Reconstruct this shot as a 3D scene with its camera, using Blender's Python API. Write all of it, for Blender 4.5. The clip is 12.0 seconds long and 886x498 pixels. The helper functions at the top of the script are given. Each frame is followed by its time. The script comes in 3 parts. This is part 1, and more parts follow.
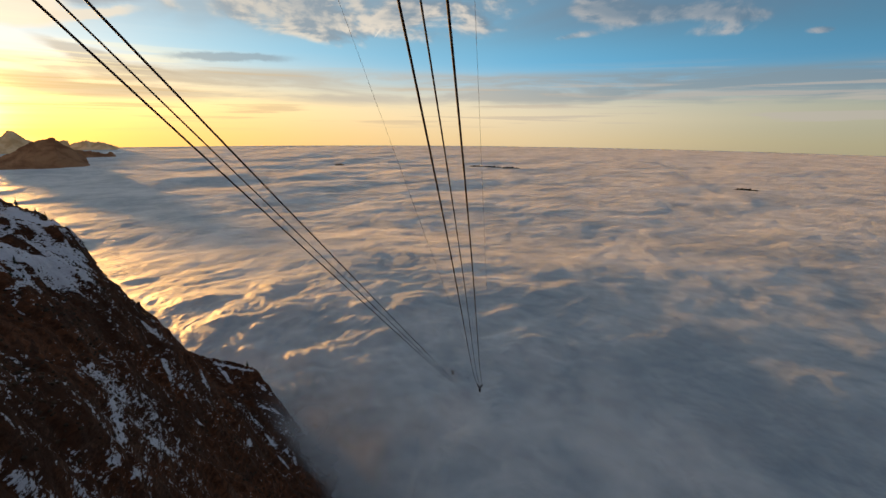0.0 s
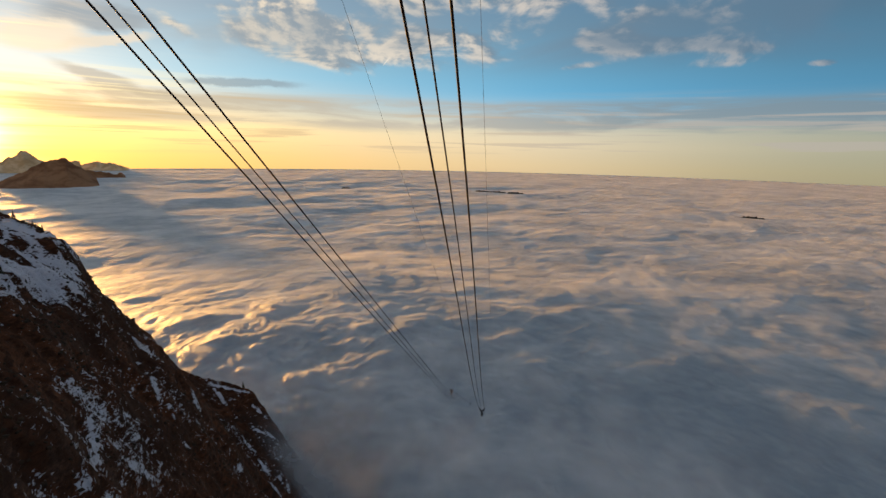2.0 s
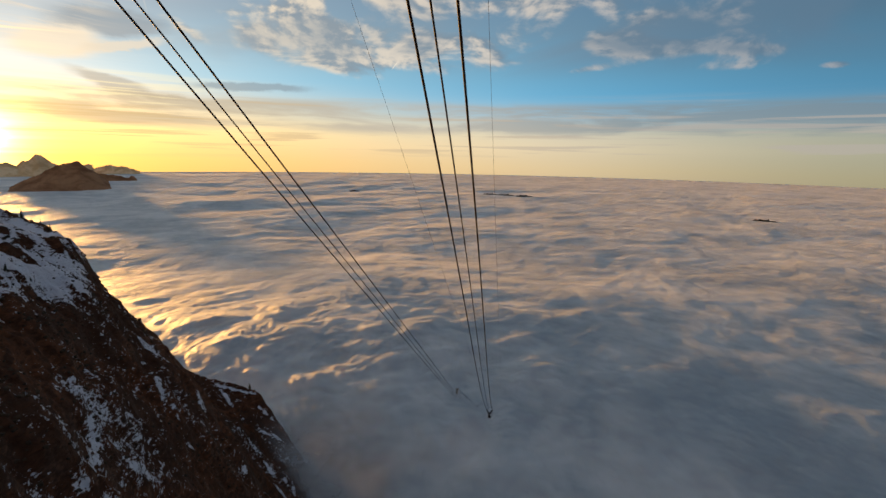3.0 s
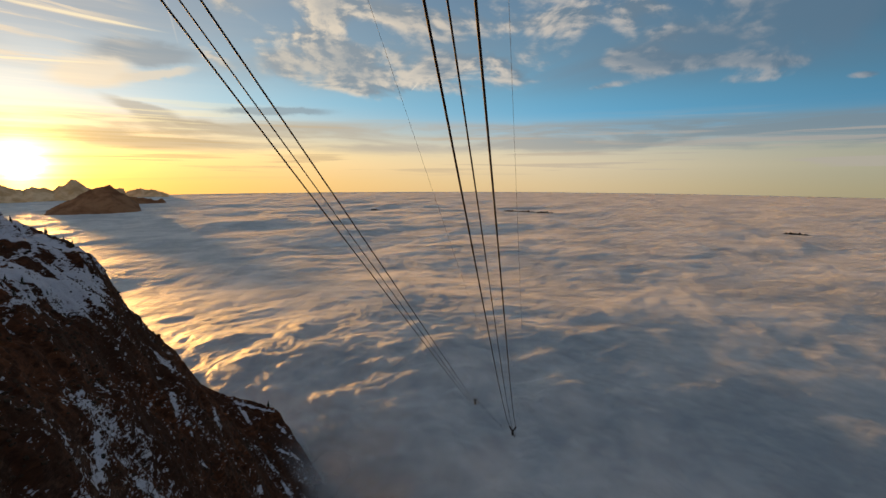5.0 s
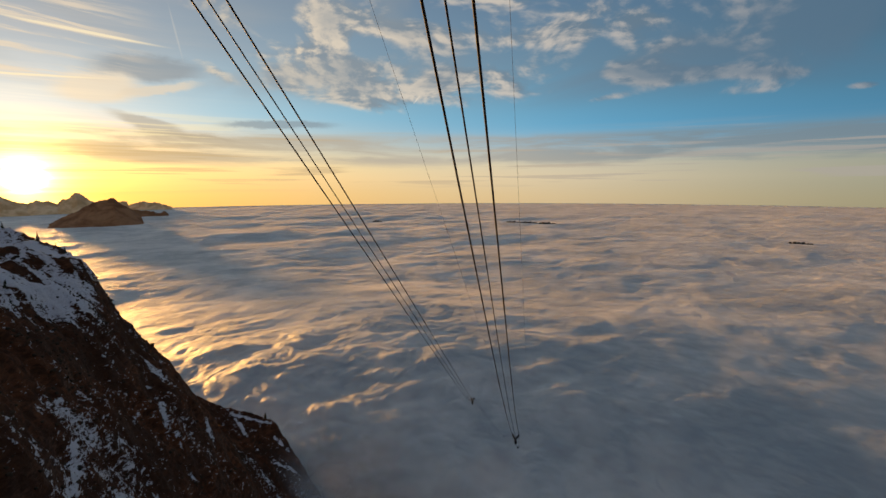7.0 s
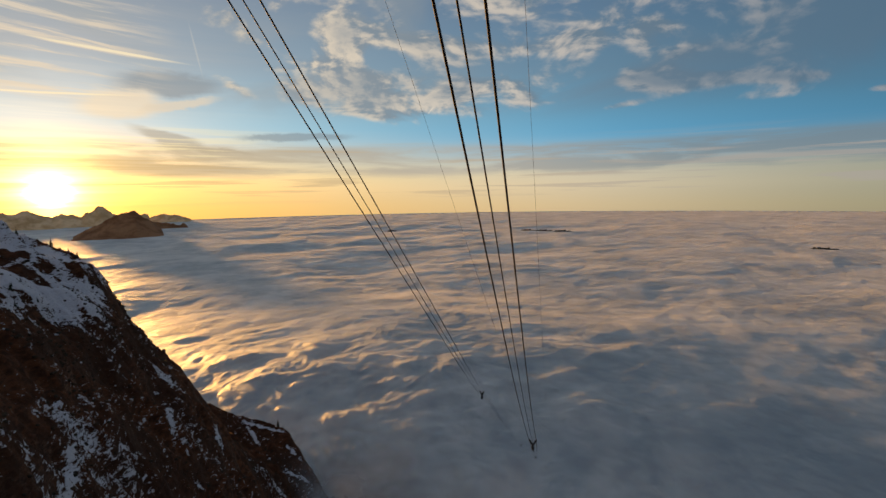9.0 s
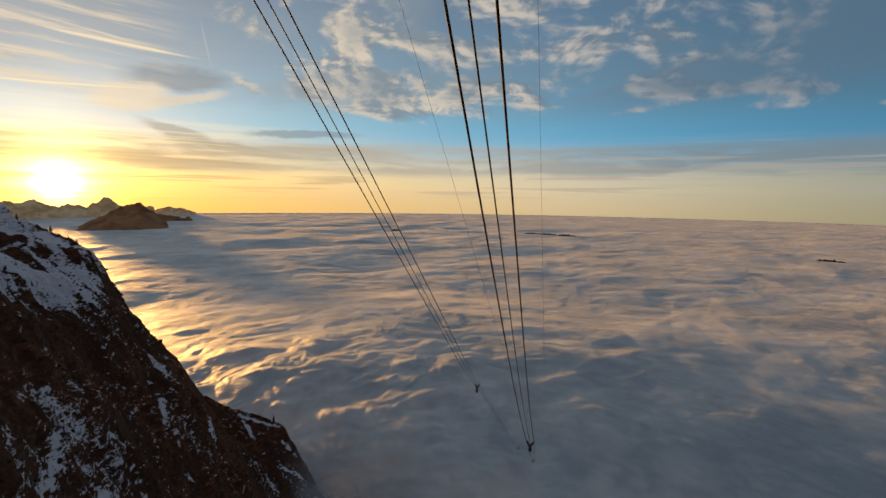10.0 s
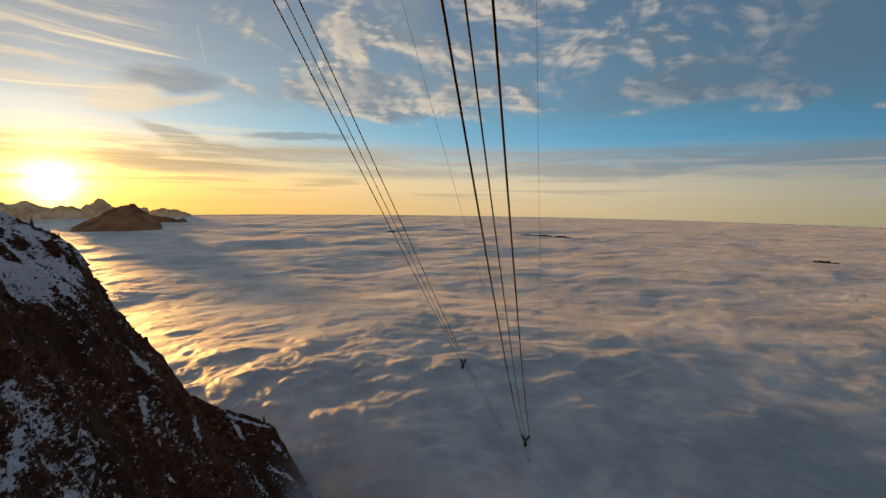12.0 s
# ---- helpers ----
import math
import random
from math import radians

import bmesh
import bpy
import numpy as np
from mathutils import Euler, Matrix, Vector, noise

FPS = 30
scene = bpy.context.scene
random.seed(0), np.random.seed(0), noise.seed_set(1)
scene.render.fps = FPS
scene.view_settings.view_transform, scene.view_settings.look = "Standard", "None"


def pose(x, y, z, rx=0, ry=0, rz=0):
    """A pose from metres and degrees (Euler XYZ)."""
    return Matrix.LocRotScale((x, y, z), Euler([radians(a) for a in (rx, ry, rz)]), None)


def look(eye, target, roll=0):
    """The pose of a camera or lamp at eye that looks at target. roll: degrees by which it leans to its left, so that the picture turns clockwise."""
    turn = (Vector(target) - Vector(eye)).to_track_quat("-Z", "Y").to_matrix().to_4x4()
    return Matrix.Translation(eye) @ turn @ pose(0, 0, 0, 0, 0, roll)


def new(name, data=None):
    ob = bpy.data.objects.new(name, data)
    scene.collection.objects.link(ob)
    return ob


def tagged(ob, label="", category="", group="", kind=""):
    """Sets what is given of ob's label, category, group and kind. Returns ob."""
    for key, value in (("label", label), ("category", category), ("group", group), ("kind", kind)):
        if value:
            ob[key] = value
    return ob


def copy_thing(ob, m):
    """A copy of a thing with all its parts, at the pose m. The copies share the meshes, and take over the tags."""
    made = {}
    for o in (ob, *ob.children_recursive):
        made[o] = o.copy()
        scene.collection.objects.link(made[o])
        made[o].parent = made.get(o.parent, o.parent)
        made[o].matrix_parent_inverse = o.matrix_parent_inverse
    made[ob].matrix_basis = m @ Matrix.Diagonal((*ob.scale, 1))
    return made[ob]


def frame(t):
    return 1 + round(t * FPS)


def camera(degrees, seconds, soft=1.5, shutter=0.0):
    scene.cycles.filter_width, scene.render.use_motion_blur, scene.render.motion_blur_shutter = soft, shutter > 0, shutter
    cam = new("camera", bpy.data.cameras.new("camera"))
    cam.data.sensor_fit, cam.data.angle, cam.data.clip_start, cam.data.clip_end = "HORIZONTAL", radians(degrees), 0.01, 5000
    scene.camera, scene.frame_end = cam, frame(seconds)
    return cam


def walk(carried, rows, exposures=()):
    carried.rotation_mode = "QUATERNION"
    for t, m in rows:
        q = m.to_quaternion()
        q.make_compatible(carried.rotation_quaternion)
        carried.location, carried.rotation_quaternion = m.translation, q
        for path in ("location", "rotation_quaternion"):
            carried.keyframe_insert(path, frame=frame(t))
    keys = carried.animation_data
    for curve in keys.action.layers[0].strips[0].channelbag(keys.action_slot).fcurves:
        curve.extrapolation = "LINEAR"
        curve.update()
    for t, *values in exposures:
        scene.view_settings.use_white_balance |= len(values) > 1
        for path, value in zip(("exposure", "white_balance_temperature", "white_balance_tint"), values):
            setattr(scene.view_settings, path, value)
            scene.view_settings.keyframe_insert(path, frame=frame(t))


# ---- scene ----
FOV = 85.29
cam = camera(FOV, 12.0)

# The cabin glides down the ropes; z = 0 is the mean top of the cloud sea.
walk(cam, [
    (0, pose(0.055, 0.010, 203.031, 75.550, -0.416, -0.024)),
    (0.5, pose(0.200, 1.218, 202.130, 75.841, -0.454, -0.138)),
    (1, pose(0.342, 2.411, 201.236, 76.619, -0.679, -0.179)),
    (1.5, pose(0.499, 3.551, 200.350, 77.744, -0.975, 0.016)),
    (2, pose(0.656, 4.659, 199.488, 78.472, -1.093, 0.675)),
    (2.5, pose(0.807, 5.758, 198.642, 78.816, -1.063, 1.157)),
    (3, pose(0.949, 6.877, 197.808, 78.836, -1.005, 1.636)),
    (5, pose(1.426, 11.433, 194.477, 80.975, 0.005, 3.983)),
    (5.5, pose(1.556, 12.532, 193.634, 80.856, 0.404, 4.234)),
    (6, pose(1.697, 13.613, 192.780, 81.346, 0.456, 4.305)),
    (6.5, pose(1.830, 14.726, 191.936, 82.177, 0.309, 4.179)),
    (8.5, pose(2.324, 19.218, 188.561, 82.646, 0.763, 4.921)),
    (9, pose(2.443, 20.344, 187.721, 83.523, 1.013, 5.939)),
    (9.5, pose(2.554, 21.473, 186.898, 83.454, -0.203, 6.895)),
    (10, pose(2.663, 22.606, 186.073, 83.658, -0.671, 6.521)),
    (10.5, pose(2.783, 23.714, 185.225, 84.092, -0.759, 6.326)),
    (11, pose(2.902, 24.824, 184.371, 84.308, -0.815, 6.147)),
    (11.5, pose(3.026, 25.923, 183.503, 84.284, -0.826, 6.098)),
    (12, pose(3.148, 27.011, 182.643, 83.909, -0.739, 6.058)),
], exposures=[(0, 0.26), (2, 0.22), (5, 0.05), (8, -0.04), (12, -0.07)])

SUN_AZ, SUN_EL = -45.0, 0.9      # degrees from +y, towards -x


# ---------------------------------------------------------------- node helpers
class Nodes:
    """Short-hand for building node trees."""

    def __init__(self, tree):
        self.tree = tree
        tree.nodes.clear()

    def put(self, value, socket):
        if isinstance(value, bpy.types.NodeSocket):
            self.tree.links.new(value, socket)
        elif value is not None:
            if socket.type == "RGBA" and len(value) == 3:
                value = (*value, 1)
            socket.default_value = value

    def add(self, kind, out=0, **inputs):
        node = self.tree.nodes.new(kind)
        for key, value in inputs.items():
            self.put(value, node.inputs[key.replace("_", " ")])
        return node

    def math(self, op, a, b=None, c=None):
        node = self.tree.nodes.new("ShaderNodeMath")
        node.operation = op
        for k, v in enumerate((a, b, c)):
            self.put(v, node.inputs[k])
        return node.outputs[0]

    def vec(self, op, a, b=None):
        node = self.tree.nodes.new("ShaderNodeVectorMath")
        node.operation = op
        self.put(a, node.inputs[0])
        self.put(b, node.inputs[1])
        return node.outputs["Value"] if op in ("DOT_PRODUCT", "LENGTH") else node.outputs[0]

    def xyz(self, x, y, z=0.0):
        node = self.tree.nodes.new("ShaderNodeCombineXYZ")
        for k, v in enumerate((x, y, z)):
            self.put(v, node.inputs[k])
        return node.outputs[0]

    def split(self, v):
        node = self.tree.nodes.new("ShaderNodeSeparateXYZ")
        self.put(v, node.inputs[0])
        return node.outputs

    def noise(self, v, scale, detail=6.0, rough=0.55, distort=0.0, lac=2.0):
        node = self.tree.nodes.new("ShaderNodeTexNoise")
        for key, value in (("Vector", v), ("Scale", scale), ("Detail", detail), ("Roughness", rough), ("Distortion", distort), ("Lacunarity", lac)):
            self.put(value, node.inputs[key])
        return node.outputs[0]

    def voronoi(self, v, scale, feature="F1"):
        node = self.tree.nodes.new("ShaderNodeTexVoronoi")
        node.feature = feature
        self.put(v, node.inputs["Vector"])
        self.put(scale, node.inputs["Scale"])
        return node.outputs["Distance"]

    def step(self, v, lo, hi, a=0.0, b=1.0):
        node = self.tree.nodes.new("ShaderNodeMapRange")
        node.interpolation_type = "SMOOTHSTEP"
        for k, value in enumerate((v, lo, hi, a, b)):
            self.put(value, node.inputs[k])
        return node.outputs[0]

    def mix(self, f, a, b, blend="MIX"):
        node = self.tree.nodes.new("ShaderNodeMix")
        node.data_type, node.blend_type = "RGBA", blend
        for key, v in ((0, f), (6, a), (7, b)):
            self.put(v, node.inputs[key])
        return node.outputs[2]

    def ramp(self, f, stops, lo, hi):
        """Colour ramp whose stops stand at values between lo and hi."""
        node = self.tree.nodes.new("ShaderNodeValToRGB")
        self.put(self.math("DIVIDE", self.math("SUBTRACT", f, lo), hi - lo), node.inputs[0])
        el = node.color_ramp.elements
        while len(el) < len(stops):
            el.new(0.5)
        for e, (at, colour) in zip(el, stops):
            e.position, e.color = (at - lo) / (hi - lo), (*colour, 1)
        return node.outputs[0]

    def blob(self, u, v, cu, cv, su, sv, tilt=0.0):
        """A soft bump, 1 in its middle, in the plane of u and v."""
        a, b = self.math("SUBTRACT", u, cu), self.math("SUBTRACT", v, cv)
        c, s = math.cos(radians(tilt)), math.sin(radians(tilt))
        p = self.math("ADD", self.math("MULTIPLY", a, c / su), self.math("MULTIPLY", b, s / su))
        q = self.math("ADD", self.math("MULTIPLY", a, -s / sv), self.math("MULTIPLY", b, c / sv))
        r = self.math("ADD", self.math("MULTIPLY", p, p), self.math("MULTIPLY", q, q))
        return self.math("POWER", math.e, self.math("MULTIPLY", r, -1.0))


def material(name):
    m = bpy.data.materials.new(name)
    m.use_nodes = True
    return m, Nodes(m.node_tree)


def finish(n, colour, rough=0.8, normal=None, metallic=0.0, specular=0.3, alpha=None):
    b = n.add("ShaderNodeBsdfPrincipled", Base_Color=colour, Roughness=rough, Metallic=metallic)
    n.put(specular, b.inputs["Specular IOR Level"])
    n.put(normal, b.inputs["Normal"])
    n.put(alpha, b.inputs["Alpha"])
    out = n.add("ShaderNodeOutputMaterial")
    n.put(b.outputs[0], out.inputs[0])
    return b


def bump(n, height, strength, distance):
    return n.add("ShaderNodeBump", Height=height, Strength=strength, Distance=distance).outputs[0]


# ---------------------------------------------------------------- sky and sun
def build_sky():
    world = bpy.data.worlds.new("evening_sky")
    world.use_nodes = True
    scene.world = world
    n = Nodes(world.node_tree)
    d = n.add("ShaderNodeTexCoord").outputs["Generated"]
    x, y, z = n.split(d)
    deg = 180 / math.pi
    az = n.math("MULTIPLY", n.math("ARCTAN2", x, y), deg)
    el = n.math("MULTIPLY", n.math("ARCSINE", z), deg)

    # clear sky: warm towards the sun, bluer away from it, veiled in grey overhead and dim in the east
    warm = n.ramp(el, [(-4, (0.95, 0.50, 0.09)), (-1, (0.98, 0.62, 0.17)), (2.0, (0.93, 0.72, 0.32)), (4.2, (0.72, 0.67, 0.46)), (5.6, (0.50, 0.62, 0.62)),
                       (7.5, (0.30, 0.57, 0.71)), (10, (0.28, 0.49, 0.62)), (14, (0.25, 0.36, 0.45)), (20, (0.20, 0.27, 0.35)), (38, (0.15, 0.20, 0.29)), (90, (0.125, 0.175, 0.27))], -4, 90)
    cool = n.ramp(el, [(-4, (0.58, 0.43, 0.26)), (-1.5, (0.66, 0.52, 0.31)), (0.7, (0.66, 0.57, 0.40)), (2.6, (0.55, 0.53, 0.44)), (4.4, (0.22, 0.42, 0.58)),
                       (6.5, (0.08, 0.335, 0.56)), (9, (0.085, 0.28, 0.45)), (13, (0.10, 0.21, 0.32)), (20, (0.085, 0.165, 0.27)), (38, (0.12, 0.17, 0.26)), (90, (0.125, 0.175, 0.27))], -4, 90)
    sky = n.mix(n.step(az, -50, 18), warm, cool)
    sky = n.mix(n.step(az, 2, 45, 0, 0.9), sky, n.mix(1.0, sky, (0.46, 0.56, 0.61), "MULTIPLY"))
    back = n.step(n.math("ABSOLUTE", n.math("ADD", az, 20)), 75, 150)
    sky = n.mix(back, sky, (0.115, 0.14, 0.20))

    nishita = n.tree.nodes.new("ShaderNodeTexSky")
    nishita.sky_type, nishita.sun_disc = "NISHITA", False
    nishita.sun_elevation, nishita.sun_rotation = radians(SUN_EL + 1), radians(SUN_AZ)
    sky = n.mix(1.0, sky, n.mix(1.0, nishita.outputs[0], (0.03, 0.03, 0.03), "MULTIPLY"), "ADD")

    # high clouds: ragged puffs gathered in a few banks, lit from the sun's side
    warp = n.noise(n.xyz(n.math("MULTIPLY", az, 0.06), n.math("MULTIPLY", el, 0.16), 1.0), 1.0, 3, 0.5)
    u = n.math("ADD", n.math("MULTIPLY", az, 0.11), n.math("MULTIPLY", warp, 0.55))
    v = n.math("ADD", n.math("MULTIPLY", el, 0.22), n.math("MULTIPLY", warp, -0.55))
    place = n.xyz(u, v, 2.0)
    puffs = n.noise(place, 1.0, 9, 0.56, 0.25)
    toward_sun = n.noise(n.vec("ADD", place, (-0.085, -0.07, 0.0)), 1.0, 9, 0.56, 0.25)
    streak = n.noise(n.xyz(n.math("MULTIPLY", az, 0.05), n.math("MULTIPLY", el, 0.45), 3.0), 1.3, 7, 0.6, 0.5)
    fine = n.noise(place, 4.0, 7, 0.6, 0.3)
    banks = [(-18, 17, 2.2, 2.6, 0, 0.20), (-15.5, 13, 4.5, 1.8, -8, 0.22), (-10, 10, 6, 1.4, -5, 0.22), (-21.5, 11.2, 3, 1.4, -25, 0.22), (-11, 17, 5, 1.6, -5, 0.13),
             (-4, 11.5, 3, 2.2, 0, 0.14), (3, 11.5, 2.5, 2.2, 0, 0.10), (36, 8.4, 1.6, 0.42, 0, 0.34), (-27.5, 11.0, 3.0, 0.7, -28, 0.16), (-13, 9.0, 3.5, 0.7, 4, 0.16)]
    right_banks = [(18, 11.3, 4.0, 1.0, -6, 0.24), (14, 9.2, 3.2, 0.5, 6, 0.24), (24, 11.0, 3.0, 0.8, 0, 0.20), (28.5, 10.4, 3.5, 0.5, -4, 0.20), (27, 8.9, 3.5, 0.6, 0, 0.12),
                   (20.5, 14.0, 3.2, 0.7, 0, 0.22), (17.5, 16.8, 3, 0.8, -15, 0.18), (8, 16.4, 4, 0.9, 10, 0.14)]
    gaps = [(-26, 7.8, 5, 1.5, 0, -0.20), (3, 7.0, 14, 1.3, 0, -0.25), (28, 6.6, 12, 1.4, 0, -0.28), (-12.8, 15.3, 2.2, 1.3, 0, -0.22), (12.3, 12.8, 2.4, 1.5, 60, -0.26),
            (-37, 15, 9, 4.5, 0, -0.34), (-40, 11, 6, 3, 0, -0.2), (34, 13, 5, 3, 0, -0.2), (-28, 13.5, 3, 1.2, -30, -0.2)]
    bias = n.step(el, 7, 12, -0.06, 0.02)
    for cu, cv, su, sv, tilt, amount in banks + right_banks + gaps:
        bias = n.math("ADD", bias, n.math("MULTIPLY", n.blob(az, el, cu, cv, su, sv, tilt), amount))
    dense = n.math("ADD", puffs, bias)
    cover = n.math("MULTIPLY", n.step(dense, 0.47, 0.66), n.math("MAXIMUM", n.step(el, 5.5, 9.0), n.step(bias, 0.04, 0.12)))
    toward = n.step(az, 34, -50)
    lit = n.ramp(az, [(-50, (0.86, 0.70, 0.48)), (-14, (0.76, 0.65, 0.51)), (12, (0.58, 0.52, 0.46)), (35, (0.36, 0.36, 0.37))], -50, 35)
    shade = n.mix(toward, (0.12, 0.185, 0.25), (0.31, 0.345, 0.37))
    relief = n.math("SUBTRACT", puffs, toward_sun)
    bright = n.step(n.math("ADD", relief, n.math("MULTIPLY", n.math("SUBTRACT", fine, 0.5), 0.12)), -0.055, 0.075)
    bright = n.math("MULTIPLY", bright, n.step(dense, 0.86, 0.66, 0.45, 1.0))
    sky = n.mix(n.math("MULTIPLY", cover, n.step(az, -8, 14, 0.88, 0.80)), sky, n.mix(bright, shade, lit))

    # a broad grey veil with gaps over the upper sky
    wide = n.noise(n.xyz(n.math("MULTIPLY", az, 0.045), n.math("MULTIPLY", el, 0.10), 12.0), 1.0, 5, 0.5, 0.8)
    grey = n.math("MULTIPLY", n.step(wide, 0.40, 0.62), n.math("MULTIPLY", n.step(el, 7.5, 12.0), n.step(el, 60, 25)))
    sky = n.mix(n.math("MULTIPLY", grey, n.step(az, -5, 15, 0.55, 0.62)), sky, n.mix(toward, (0.105, 0.175, 0.25), (0.41, 0.425, 0.42)))

    # a wedge of cloud beside the sun: pale where it faces the light, grey above, with a grey tail below
    ragged_el = n.math("ADD", el, n.math("ADD", n.math("MULTIPLY", n.math("SUBTRACT", puffs, 0.5), 3.0), n.math("MULTIPLY", n.math("SUBTRACT", streak, 0.5), 2.0)))
    for cu, cv, su, sv, tilt, most, hue in ((-34.5, 11.4, 5.4, 1.35, 5, 0.8, (0.29, 0.33, 0.36)), (-39.0, 9.2, 3.8, 1.6, 8, 0.9, (0.84, 0.72, 0.55)), (-34.0, 9.5, 4.0, 0.55, 10, 0.75, (0.78, 0.66, 0.50)),
                                            (-34.5, 5.9, 4.2, 0.75, -16, 0.7, (0.42, 0.385, 0.32)), (-30.0, 4.9, 3.5, 0.35, -3, 0.6, (0.44, 0.40, 0.33))):
        wedge = n.step(n.blob(az, ragged_el, cu, cv, su, sv, tilt), 0.22, 0.75)
        sky = n.mix(n.math("MULTIPLY", wedge, most), sky, hue)

    # combed streaks of high cloud over the sun, thin and nearly level
    slant = n.math("ADD", el, n.math("MULTIPLY", n.math("ADD", az, 45), 0.085))
    slant = n.math("ADD", slant, n.math("MULTIPLY", n.math("SUBTRACT", wide, 0.5), 1.6))
    comb = n.noise(n.xyz(n.math("MULTIPLY", az, 0.035), n.math("MULTIPLY", slant, 0.62), 6.0), 1.5, 6, 0.6, 0.15)
    veil = n.math("MULTIPLY", n.step(comb, 0.47, 0.60), n.math("MULTIPLY", n.step(az, -33, -41), n.math("MULTIPLY", n.step(el, 8.6, 10.5), n.step(el, 22, 15))))
    sky = n.mix(n.math("MULTIPLY", veil, 0.85), sky, (0.78, 0.66, 0.51))
    for cu, cv, su, sv, tilt in ((-44.0, 9.75, 6.0, 0.10, 3), (-42.5, 5.75, 4.5, 0.22, 1.5), (-40.0, 4.4, 7.0, 0.09, 0), (-39.5, 13.9, 6.0, 0.16, -4)):
        line = n.step(n.blob(az, n.math("ADD", el, n.math("MULTIPLY", n.math("SUBTRACT", streak, 0.5), 0.3)), cu, cv, su, sv, tilt), 0.15, 0.8)
        sky = n.mix(n.math("MULTIPLY", line, 0.85), sky, (0.98, 0.83, 0.56))

    # long flat bank above the horizon, thin streaks below it, a grey lens-shaped cloud
    wave = n.math("ADD", el, n.math("MULTIPLY", n.math("SUBTRACT", streak, 0.5), 2.2))
    band = n.math("MULTIPLY", n.step(wave, 1.9, 3.1), n.step(wave, 6.0, 5.2))
    band = n.math("MULTIPLY", band, n.step(streak, 0.36, 0.56, 0.25, 1.0))
    hue = n.ramp(az, [(-55, (0.60, 0.45, 0.24)), (-30, (0.52, 0.43, 0.30)), (-5, (0.46, 0.42, 0.36)), (20, (0.22, 0.265, 0.29)), (55, (0.15, 0.21, 0.26))], -55, 55)
    sky = n.mix(n.math("MULTIPLY", band, 0.80), sky, hue)
    thin = n.noise(n.xyz(n.math("MULTIPLY", az, 0.03), n.math("MULTIPLY", el, 0.9), 9.0), 1.5, 6, 0.55, 0.4)
    low = n.math("MULTIPLY", n.step(thin, 0.53, 0.62), n.math("MULTIPLY", n.step(el, -1.0, 0.8), n.step(el, 7.0, 3.5)))
    sky = n.mix(n.math("MULTIPLY", low, 0.6), sky, n.mix(toward, (0.42, 0.38, 0.34), (0.66, 0.45, 0.20)))
    gleam = n.math("MULTIPLY", n.step(thin, 0.46, 0.38), n.math("MULTIPLY", n.step(az, -18, -38), n.math("MULTIPLY", n.step(el, 1.0, 3.0), n.step(el, 9.0, 5.0))))
    sky = n.mix(n.math("MULTIPLY", gleam, 0.6), sky, (1.0, 0.86, 0.50))
    lens = n.step(n.blob(az, n.math("ADD", el, n.math("MULTIPLY", n.math("SUBTRACT", fine, 0.5), 0.9)), -22.5, 6.6, 5.5, 0.42, 1.5), 0.12, 0.6)
    sky = n.mix(n.math("MULTIPLY", lens, 0.7), sky, (0.25, 0.31, 0.35))
    for cu, cv, su, sv, tilt, most in ((-7.2, 9.6, 0.7, 0.08, 50, 0.8), (-32.0, 14.8, 2.9, 0.12, -79, 0.22)):
        trail = n.step(n.blob(az, el, cu, cv, su, sv, tilt), 0.3, 0.9)
        sky = n.mix(n.math("MULTIPLY", trail, most), sky, (0.74, 0.68, 0.58))

    # the glow round the sun, broken by the streaks
    s = (math.sin(radians(SUN_AZ)) * math.cos(radians(SUN_EL)), math.cos(radians(SUN_AZ)) * math.cos(radians(SUN_EL)), math.sin(radians(SUN_EL)))
    off = n.math("MULTIPLY", n.math("ARCCOSINE", n.math("MINIMUM", n.vec("DOT_PRODUCT", d, s), 0.999999)), deg)
    ragged = n.math("MULTIPLY", off, n.step(thin, 0.3, 0.7, 0.86, 1.25))
    for spread, power, colour in ((0.8, 2, (60.0, 45.0, 22.0)), (1.35, 1, (13.0, 8.5, 2.4)), (5.5, 1, (0.6, 0.33, 0.06))):
        g = n.math("POWER", math.e, n.math("MULTIPLY", n.math("POWER", n.math("DIVIDE", ragged, spread), power), -1))
        sky = n.mix(1.0, sky, n.mix(1.0, n.xyz(g, g, g), colour, "MULTIPLY"), "ADD")

    bg = n.add("ShaderNodeBackground", Color=sky, Strength=1.0)
    out = n.add("ShaderNodeOutputWorld")
    n.put(bg.outputs[0], out.inputs[0])


build_sky()

sun = new("sun", bpy.data.lights.new("sun", "SUN"))
sun.data.energy, sun.data.angle, sun.data.color = 10.4, radians(3.0), (1.0, 0.49, 0.12)
LIGHT_EL = 2.0
sun.matrix_world = look((0, 0, 0), (-math.sin(radians(SUN_AZ)), -math.cos(radians(SUN_AZ)), -math.tan(radians(LIGHT_EL))))


# ---------------------------------------------------------------- materials
def cloud_colour(n, p):
    """Thin, blue-grey cloud and thicker, paler heads."""
    wide = n.noise(p, 0.0045, 5, 0.55, 0.6)
    soft = n.noise(p, 0.013, 7, 0.6, 0.15)
    tuft = n.noise(p, 0.05, 6, 0.6, 0.6)
    f = n.math("ADD", n.math("MULTIPLY", wide, 0.42), n.math("ADD", n.math("MULTIPLY", soft, 0.38), n.math("MULTIPLY", tuft, 0.20)))
    return n.mix(n.step(f, 0.38, 0.62), (0.235, 0.28, 0.315), (0.515, 0.53, 0.53)), soft


